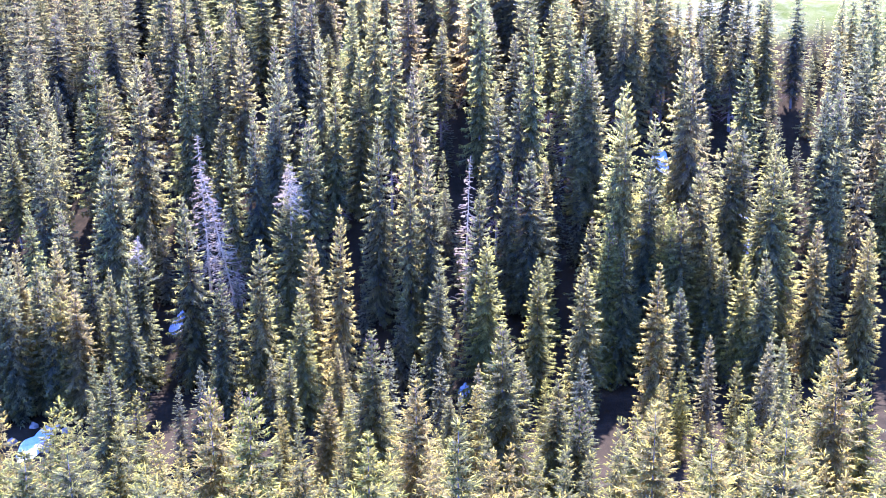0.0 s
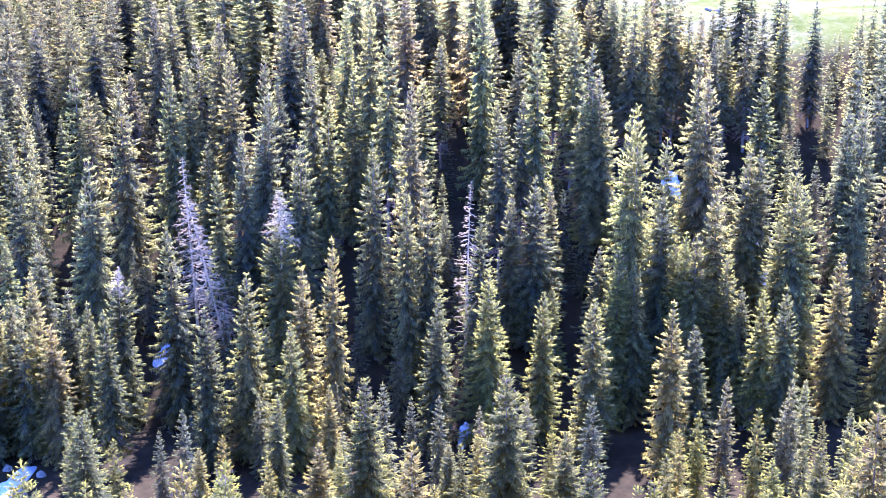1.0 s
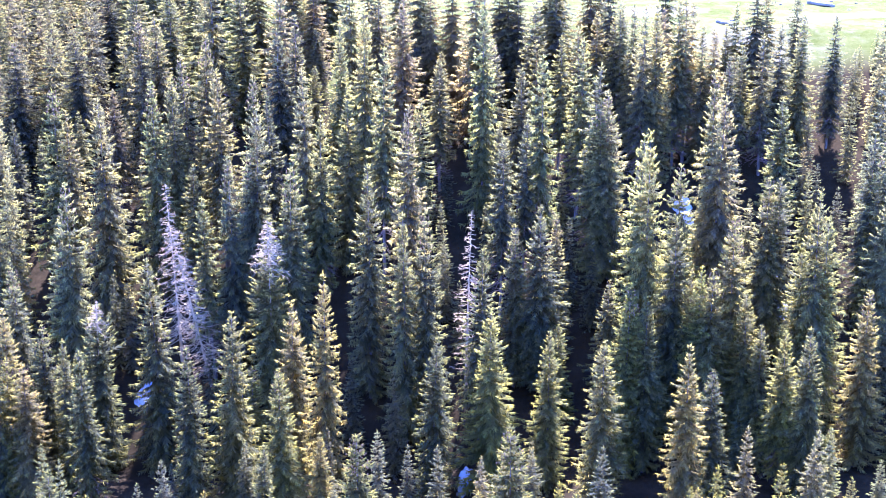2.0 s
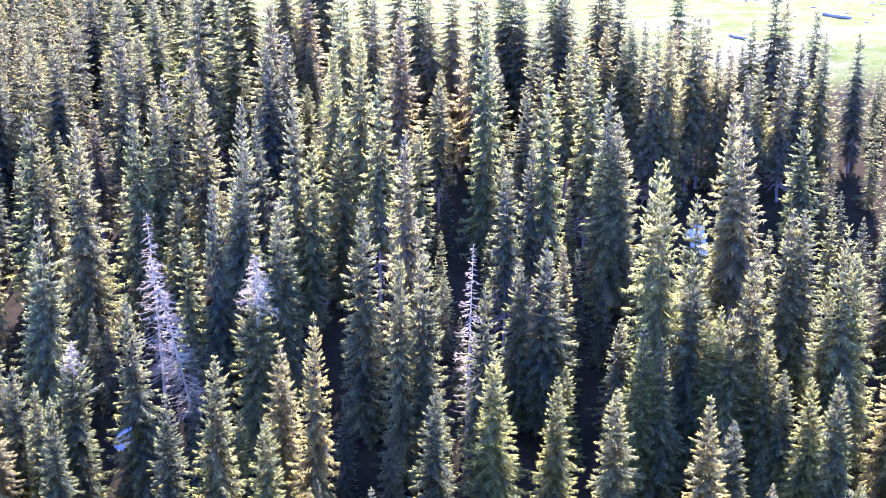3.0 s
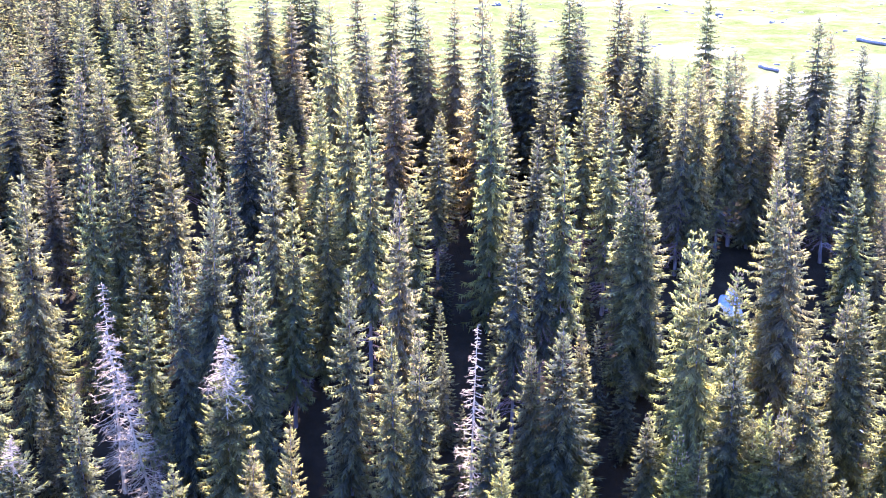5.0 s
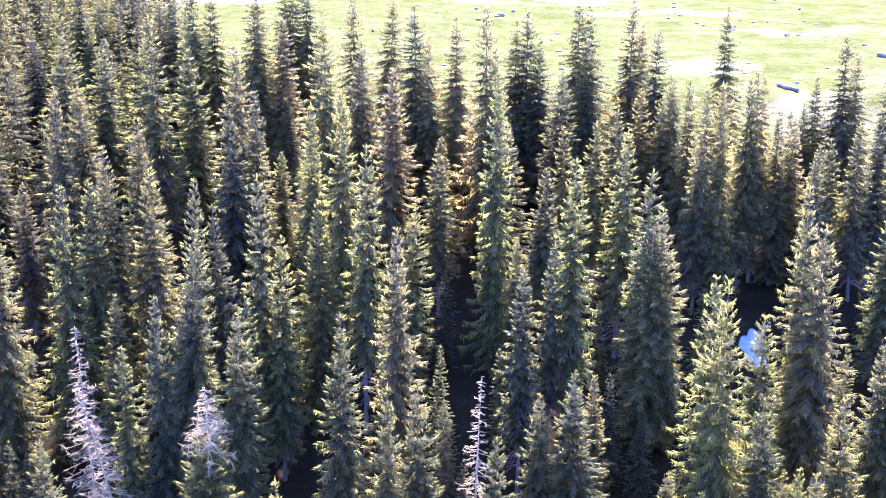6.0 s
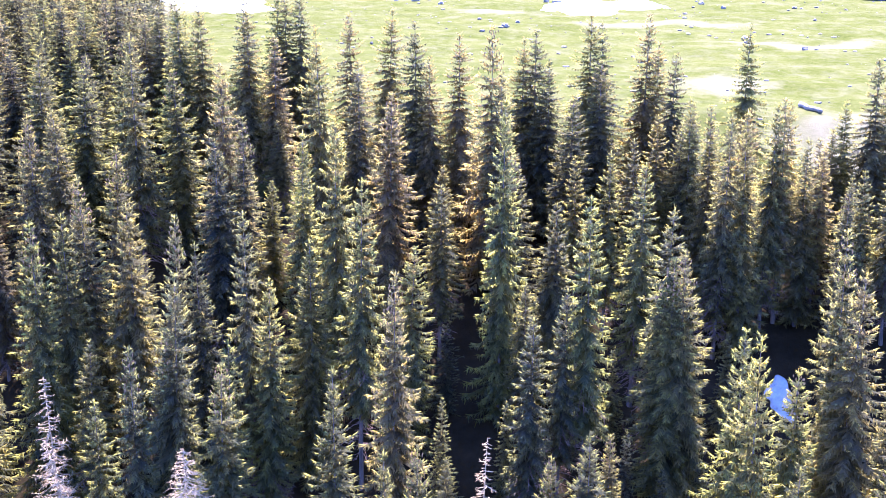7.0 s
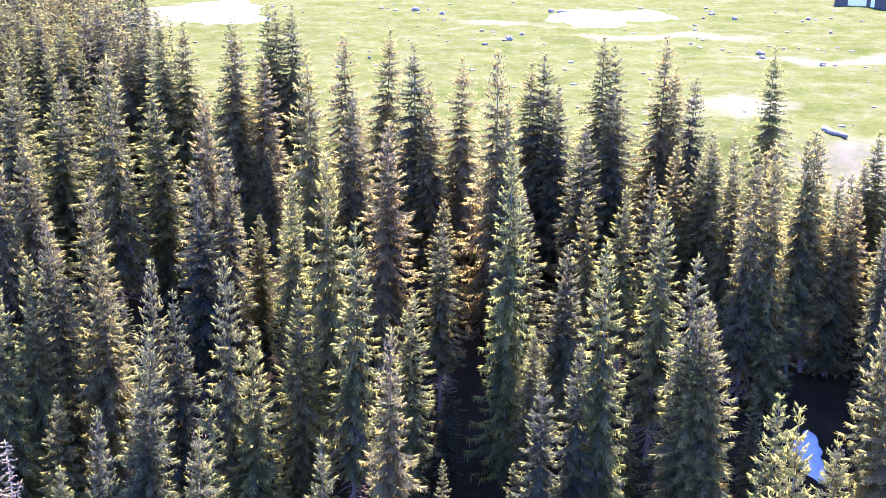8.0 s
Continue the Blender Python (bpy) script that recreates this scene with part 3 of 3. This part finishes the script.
def fill_trees():
    """The rest of the wood, between and beyond the trees named above: those that can come into view, and those beside it."""
    inside, outside = [], []
    r = random.Random(5)
    for j in range(84):
        for i in range(44):
            x, y = -123 + i * 5.6 + r.uniform(-2.2, 2.2), -40 + j * 5.2 + r.uniform(-2.0, 2.0)
            keep, tall = r.random(), r.uniform(0.78, 1.12)
            gap = min(math.hypot(x - a, y - b) for a, b in taken)
            if y > meadow_edge(x) - 3 or gap < 3.6:
                continue
            if any(abs(x - sx * y / sy) < srx + 2.0 and max(150, sy - 60) - (36 if sy < 156 else 0) < y < sy + sry + 1 for sx, sy, srx, sry in SNOW_AT if sy < 300):
                continue
            h = (20.5 * tall + (2 if y > 160 else 0)) * (1 - 0.38 * max(0.0, min(1.0, (y - 200) / 28)) * max(0.0, min(1.0, (x + 45) / 20)))
            old_wood = x < -25 and y > 222
            if 112 < y < (158 if x < -30 else 168):             # the open floor of the gully has few and short trees
                h *= 0.55
                if gap > 4.0 and abs(x) < 0.33 * y - 6 and keep < 0.7:
                    inside.append((x, y, h * 1.1))
                    continue
                if keep > 0.35:
                    continue
            if abs(x) < 0.33 * y - 6 and y > 64:
                if gap > 3.6 and old_wood:
                    inside.append((x, y, h * 0.9))
                elif gap > 4.6 and y > 150:
                    inside.append((x, y, h * 0.54))
                elif gap > 4.6 and y < 113:
                    inside.append((x, y, h * 0.86))
            elif abs(x) < 0.34 * y + 5 and y > 50:
                inside.append((x, y, h))
            elif keep < 0.27 and abs(x) < 0.34 * max(y, 0) + 40:
                outside.append((x, y, h))
    return inside, outside


inside, outside = fill_trees()
# tall trees that keep the snow by the creek in shade
SHADING = [(-54.0, 165.0, 22.0), (-57.8, 163.5, 20.0), (-50.6, 163.6, 19.0), (-47.5, 167.0, 21.0), (-61.0, 166.5, 22.0), (-52.4, 169.0, 23.0), (-57.0, 169.5, 23.0)]
standing = [tree for band in (*STANDS, SHADING) for tree in band]
first = {}
for k, (x, y, h) in enumerate(standing):
    n = rng.choice((1, 3, 5, 7, 7, 8)) if x > 6 and 178 < y < 214 else rng.choice((0, 0, 1, 2, 3, 4, 4, 5, 6)) if y < 180 else rng.choice((0, 1, 1, 3, 3, 5, 6, 7)) if y < 214 else rng.choice((0, 2, 4, 6, 0, 2, 3, 8))
    turn = Euler((radians(rng.gauss(0, 0.9)), radians(rng.gauss(0, 0.9)), rng.uniform(0, 6.28)))
    w = breadth(x, y, h) * rng.uniform(0.9, 1.12)
    stand_tint = stand_tint_at(x, y)
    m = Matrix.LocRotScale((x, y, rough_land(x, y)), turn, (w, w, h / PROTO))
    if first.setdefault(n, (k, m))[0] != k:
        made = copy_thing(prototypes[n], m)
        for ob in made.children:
            ob.color = stand_tint
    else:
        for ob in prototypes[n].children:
            ob.color = stand_tint
for n, (k, m) in first.items():      # the originals take their own places last
    prototypes[n].matrix_basis = m


def forest_rest(name, label, trees, kinds, seed, colour):
    """A stand of the wood past the trees that can be told apart."""
    r = random.Random(seed)
    verts, faces, tips, tones, shades = [], [], [], [], []
    for x, y, h in trees:
        cv, cf, ct, cn = kinds[r.randrange(len(kinds))]
        w = breadth(x, y, h) * r.uniform(0.9, 1.1)
        m = Matrix.LocRotScale((x, y, rough_land(x, y)), Euler((0, 0, r.uniform(0, 6.28))), (w, w, h / PROTO))
        i = len(verts)
        verts += [m @ p for p in cv]
        faces += [tuple(i + k for k in f) for f in cf]
        tips += ct
        tones += cn
        shades += [r.random()] * len(cv)
    ob = new(name, crown_data(verts, faces, tips, tones))
    ob.data.attributes.new("tree_tone", "FLOAT", "POINT").data.foreach_set("value", shades)
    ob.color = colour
    return tagged(ob, label, "forest", kind="stuff")


leafy = random.Random(8)
FULL = [crown_mesh(leafy, PROTO, w, 0.05, 34, 6, 8, 0.5, 60) for w in (3.3, 2.8, 3.0)]
MIDDLING = [crown_mesh(leafy, PROTO, w, 0.05, 28, 6, 5, 0.5, 60) for w in (3.5, 3.0, 3.2)]
THIN = [crown_mesh(leafy, PROTO, w, 0.05, 17, 5, 3, 0.5, 40) for w in (3.6, 3.2)]
forest_rest("near_bank_wood", "sunny yellow-green spruces on the near bank", [t for t in inside if t[1] < 140], FULL, 3, stand_tint_at(0, 100))
forest_rest("spruce_wood", "young spruces between the tall trees of the gully", [t for t in inside if t[1] >= 140 and (t[0] >= -25 or t[1] <= 222)], FULL, 4, stand_tint_at(0, 190))
forest_rest("old_wood", "dense spruce wood reaching up to the meadow, tinted darker", [t for t in inside if t[0] < -25 and t[1] > 222], MIDDLING, 5, stand_tint_at(-50, 230))
forest_rest("outer_wood", "spruce wood along the gully sides", outside, THIN, 6, stand_tint_at(0, 190))

# ---- dead trees ----
def put(ob, x, y, lean=0.0, turn=0.0):
    ob.matrix_basis = Matrix.LocRotScale((x, y, rough_land(x, y)), Euler((0, radians(lean), radians(turn))), None)
    return ob


put(dead_spruce(rng, 23.4, 2.8, 260, "pale grey dead spruce leaning over, all needles gone"), -29.6, 179.5, -11.0)
put(dead_spruce(rng, 24.5, 2.5, 190, "grey dead spruce in deep shade, bare branches"), -34.3, 184.0, -2)
put(dead_spruce(rng, 24.0, 2.0, 150, "slim pale grey dead spruce standing bare"), 3.1, 173.9, 1.5)


def half_dead_spruce(live, tall, radius, reach, count, label, droop=0.6):
    """A spruce whose crown is green up to a height, with a bare grey leader and branches above it."""
    ob = spruce(rng, live, radius, 0.05, 46, 8, 12, droop, core=90, blunt=0.3)
    tagged(ob, label, "tree", "spruces of the gully")
    tv, tf = trunk_mesh(rng, tall, tall * 0.0085, 0.1)
    next(c for c in ob.children if c.name.startswith("trunk")).data = link_mesh("trunk", tv, tf, DEAD_WOOD, True)
    bv, bf = bare_branches(rng, tall, live / tall - 0.06, reach, count)
    tagged(new("dead_top", link_mesh("dead_top", bv, bf, DEAD_WOOD)), "bare grey dead branches").parent = ob
    # crown tint raised and yellowed in place of sun that misses it
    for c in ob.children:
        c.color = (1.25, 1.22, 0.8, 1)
    return ob


put(half_dead_spruce(22.0, 27.2, 4.3, 2.2, 110, "broad green spruce with a bare grey dead top"), -20.9, 173.7)
put(half_dead_spruce(20.2, 23.0, 3.5, 1.3, 80, "ragged green spruce with a short grey dead top"), -41.8, 170.7, 1)


# ---- snow, stones, logs ----
def snow_patch(x, y, rx, ry, label, seed):
    """A melting sheet with a lobed edge, lying on the ground, thin at the rim."""
    r = random.Random(seed)
    ph = [r.uniform(0, 6.28) for _ in range(4)]
    rings, sides = 7, 40
    verts, faces = [], []
    for k in range(rings + 1):
        f = k / rings
        for j in range(sides):
            a = 6.2832 * j / sides
            lobe = 1 + 0.22 * math.sin(2 * a + ph[0]) + 0.16 * math.sin(3 * a + ph[1]) + 0.10 * math.sin(5 * a + ph[2]) + 0.07 * math.sin(9 * a + ph[3])
            px, py = x + rx * f * lobe * math.cos(a), y + ry * f * lobe * math.sin(a)
            deep = 0.32 * (1 - f ** 3) + (0.10 if k < rings else -0.25)
            verts.append((px, py, rough_land(px, py) + deep))
    for k in range(rings):
        for j in range(sides):
            j2 = (j + 1) % sides
            faces.append((k * sides + j, (k + 1) * sides + j, (k + 1) * sides + j2, k * sides + j2))
    return tagged(new("snow_patch", link_mesh("snow_patch", verts, faces, SNOW, True)), label, "snow")


for k, (x, y, rx, ry) in enumerate(SNOW_AT):
    snow_patch(x, y, rx, ry, "melting white snowfield on the meadow" if y > 300 else "patch of old snow in the shade of the spruces", 20 + k)


def boulder(x, y, size, seed, label):
    r = random.Random(seed)
    bm = bmesh.new()
    bmesh.ops.create_icosphere(bm, subdivisions=3, radius=1.0)
    sx, sy, sz = size * r.uniform(0.8, 1.15), size * r.uniform(0.7, 1.1), size * r.uniform(0.6, 0.95)
    off = Vector((r.uniform(0, 50), r.uniform(0, 50), 0))
    for v in bm.verts:
        k = 1 + 0.35 * noise.noise(v.co * 1.1 + off) + 0.12 * noise.noise(v.co * 3 + off)
        v.co = Vector((v.co.x * sx * k, v.co.y * sy * k, v.co.z * sz * k))
    me = bpy.data.meshes.new("boulder")
    bm.to_mesh(me)
    bm.free()
    me.materials.append(ROCK)
    ob = tagged(new("boulder", me), label, "rock", "boulders")
    ob.matrix_basis = Matrix.LocRotScale((x, y, rough_land(x, y) + sz * 0.25), Euler((0, 0, r.uniform(0, 6.28))), None)
    return ob


STONES = [(-6.8, 377.3, 1.6), (-1, 372, 1.1), (11.6, 332.7, 1.1), (14.5, 341, 0.8), (25.1, 376, 1.8), (23, 379, 1.1), (57.5, 375, 1.3), (61, 368, 1.0), (55.4, 319.6, 1.1), (54.2, 313, 0.9), (76.9, 369, 1.0), (78.2, 368, 0.7), (75.8, 348, 0.7), (63.0, 307, 1.0), (64.5, 305, 0.6), (45, 330, 0.7), (8, 300, 0.5), (38, 322, 0.5), (-13, 310, 0.5)]
for k, (x, y, size) in enumerate(STONES):
    boulder(x, y, size * 0.62, 60 + k, "grey boulder lying in the short meadow grass")
for k, (x, y, size) in enumerate([(-55.8, 155.5, 0.8), (-54.6, 160.6, 0.7), (-50.6, 152.5, 1.0), (-49.6, 158.0, 0.7), (2.2, 158.5, 0.5), (4.2, 163.0, 0.6), (22.8, 162.4, 0.5)]):
    boulder(x, y, size, 90 + k, "dark wet boulder beside old snow in the creek")


def scattered_stones():
    """Small stones and tussocks strewn over the meadow."""
    r = random.Random(31)
    bm = bmesh.new()
    bmesh.ops.create_icosphere(bm, subdivisions=1, radius=1.0)
    base = [v.co.copy() for v in bm.verts]
    tris = [tuple(v.index for v in f.verts) for f in bm.faces]
    bm.free()
    verts, faces = [], []
    while len(faces) < 620 * len(tris):
        x, y = r.uniform(-50, 110), r.uniform(238, 420)
        if y < meadow_edge(x) + 4 or noise.noise((x * 0.05, y * 0.05, 9)) < r.uniform(-0.7, 0.35):
            continue
        size, i = 0.10 + 0.34 * r.random() ** 3, len(verts)
        z = rough_land(x, y) + size * 0.15
        for c in base:
            k = r.uniform(0.75, 1.2) * size
            verts.append((x + c.x * k * 1.4, y + c.y * k, z + c.z * k * 0.7))
        faces += [tuple(i + j for j in f) for f in tris]
    return tagged(new("meadow_stones", link_mesh("meadow_stones", verts, faces, ROCK)), "small grey stones strewn over the meadow", "stones", kind="stuff")


scattered_stones()


def fallen_log(x, y, length, radius, heading, label):
    r = random.Random(int(x * 10))
    v, f = [], []
    pts = [Vector((length * (k / 6 - 0.5), 0.12 * math.sin(k * 1.7), 0.05 * math.cos(k * 1.3))) for k in range(7)]
    tube(v, f, pts, [radius * (1.15 - 0.07 * k) for k in range(7)], 9)
    f.append(tuple(range(8, -1, -1)))
    ob = tagged(new("fallen_log"), label, "log")
    new("stem", link_mesh("stem", v, f, LOG_WOOD, True)).parent = ob
    for k in range(4):
        bv, bf = [], []
        p = pts[1 + k]
        d = Vector((0.3, r.choice((-1, 1)) * r.uniform(0.3, 0.9), r.uniform(0.3, 0.9))).normalized()
        tube(bv, bf, [p, p + d * r.uniform(0.5, 0.9)], [0.07, 0.03], 5)
        new("branch_stub", link_mesh("branch_stub", bv, bf, LOG_WOOD)).parent = ob
    ob.matrix_basis = Matrix.LocRotScale((x, y, rough_land(x, y) + radius * 0.85), Euler((0, 0, radians(heading))), None)
    return ob


fallen_log(48.9, 250.0, 4.8, 0.36, -70, "grey weathered log lying on the meadow")
fallen_log(73.8, 280.0, 7.5, 0.45, -66, "thick grey weathered log on the pale grass")


# ---- the farm building beyond the meadow ----
def slab(bm, x0, x1, y0, y1, z0, z1):
    made = bmesh.ops.create_cube(bm, size=1.0)["verts"]
    bmesh.ops.scale(bm, vec=(x1 - x0, y1 - y0, z1 - z0), verts=made)
    bmesh.ops.translate(bm, vec=((x0 + x1) / 2, (y0 + y1) / 2, (z0 + z1) / 2), verts=made)


def part(name, bm, mat, parent, label=""):
    me = bpy.data.meshes.new(name)
    bm.to_mesh(me)
    bm.free()
    me.materials.append(mat)
    ob = tagged(new(name, me), label)
    ob.parent = parent
    return ob


def plank_material(name, dark, light):
    m, n, l, p, out = material(name)
    tc, mp = n.new("ShaderNodeTexCoord"), n.new("ShaderNodeMapping")
    mp.inputs["Scale"].default_value = (0.6, 0.6, 6)
    l.new(tc.outputs["Object"], mp.inputs[0])
    a = noise_node(n, l, 2.0, 6, 0.7, mp.outputs[0])
    r = ramp(n, [(0.3, dark), (0.7, light)])
    l.new(a.outputs[0], r.inputs[0])
    l.new(r.outputs[0], p.inputs["Base Color"])
    p.inputs["Roughness"].default_value = 0.85
    return m


def farm_building(x, y, length, heading):
    dark, white = plank_material("dark_timber", (0.030, 0.024, 0.018), (0.07, 0.055, 0.042)), plank_material("whitewash", (0.50, 0.44, 0.33), (0.68, 0.60, 0.46))
    tin = plank_material("grey_roofing", (0.16, 0.15, 0.14), (0.28, 0.26, 0.24))
    ob = tagged(new("farm_building"), "long low dark timber building with a whitewashed bay", "building")
    bm = bmesh.new()
    slab(bm, -0.15, length + 0.15, -0.15, 5.15, -0.6, 0.35)
    part("plinth", bm, dark, ob, "dark timber base")
    for k in range(11):                                  # boards of the front wall
        z = 0.352 + k * 0.2
        bm = bmesh.new()
        slab(bm, 0, 3.2, 0.0, 0.12, z, z + 0.192)
        part("board", bm, dark, ob)
        bm = bmesh.new()
        slab(bm, 7.6, length, 0.0, 0.12, z, z + 0.192)
        part("board", bm, dark, ob)
    bm = bmesh.new()
    slab(bm, 3.204, 7.596, 0.02, 0.14, 0.352, 2.55)
    part("whitewashed_wall", bm, white, ob)
    for nm, x0, x1, y0, y1 in (("side_wall", -0.004, 0.14, 0.124, 4.9), ("side_wall", length - 0.14, length + 0.004, 0.124, 4.9), ("back_wall", 0.144, length - 0.144, 4.78, 4.9)):
        bm = bmesh.new()
        slab(bm, x0, x1, y0, y1, 0.352, 2.55)
        part(nm, bm, dark, ob)
    bm = bmesh.new()
    slab(bm, 8.6, 9.5, -0.05, -0.004, 0.36, 2.2)
    door = part("door", bm, white, ob, "pale plank door")
    bm = bmesh.new()
    slab(bm, 9.3, 9.36, -0.12, -0.054, 1.15, 1.35)
    part("door_handle", bm, ROCK, door)
    for sy, far in ((-0.5, 0), (5.4, 1)):
        v = [(-0.5, sy, 2.45), (length + 0.5, sy, 2.45), (length + 0.5, 2.45, 4.3), (-0.5, 2.45, 4.3)]
        v += [(a, b, c + 0.1) for a, b, c in v]
        f = [(3, 2, 1, 0), (4, 5, 6, 7), (0, 1, 5, 4), (1, 2, 6, 5), (2, 3, 7, 6), (3, 0, 4, 7)]
        new("roof", link_mesh("roof", v, f, tin)).parent = ob
    for gx in (0.0, length - 0.12):
        v = [(gx, 0.0, 2.552), (gx, 4.9, 2.552), (gx, 2.45, 4.25), (gx + 0.12, 0.0, 2.552), (gx + 0.12, 4.9, 2.552), (gx + 0.12, 2.45, 4.25)]
        new("gable", link_mesh("gable", v, [(0, 1, 2), (5, 4, 3), (0, 3, 4, 1), (1, 4, 5, 2), (2, 5, 3, 0)], dark)).parent = ob
    ob.matrix_basis = Matrix.LocRotScale((x, y, rough_land(x, y)), Euler((0, 0, radians(heading))), None)
    return ob


farm_building(90.4, 397.5, 16.0, -38)
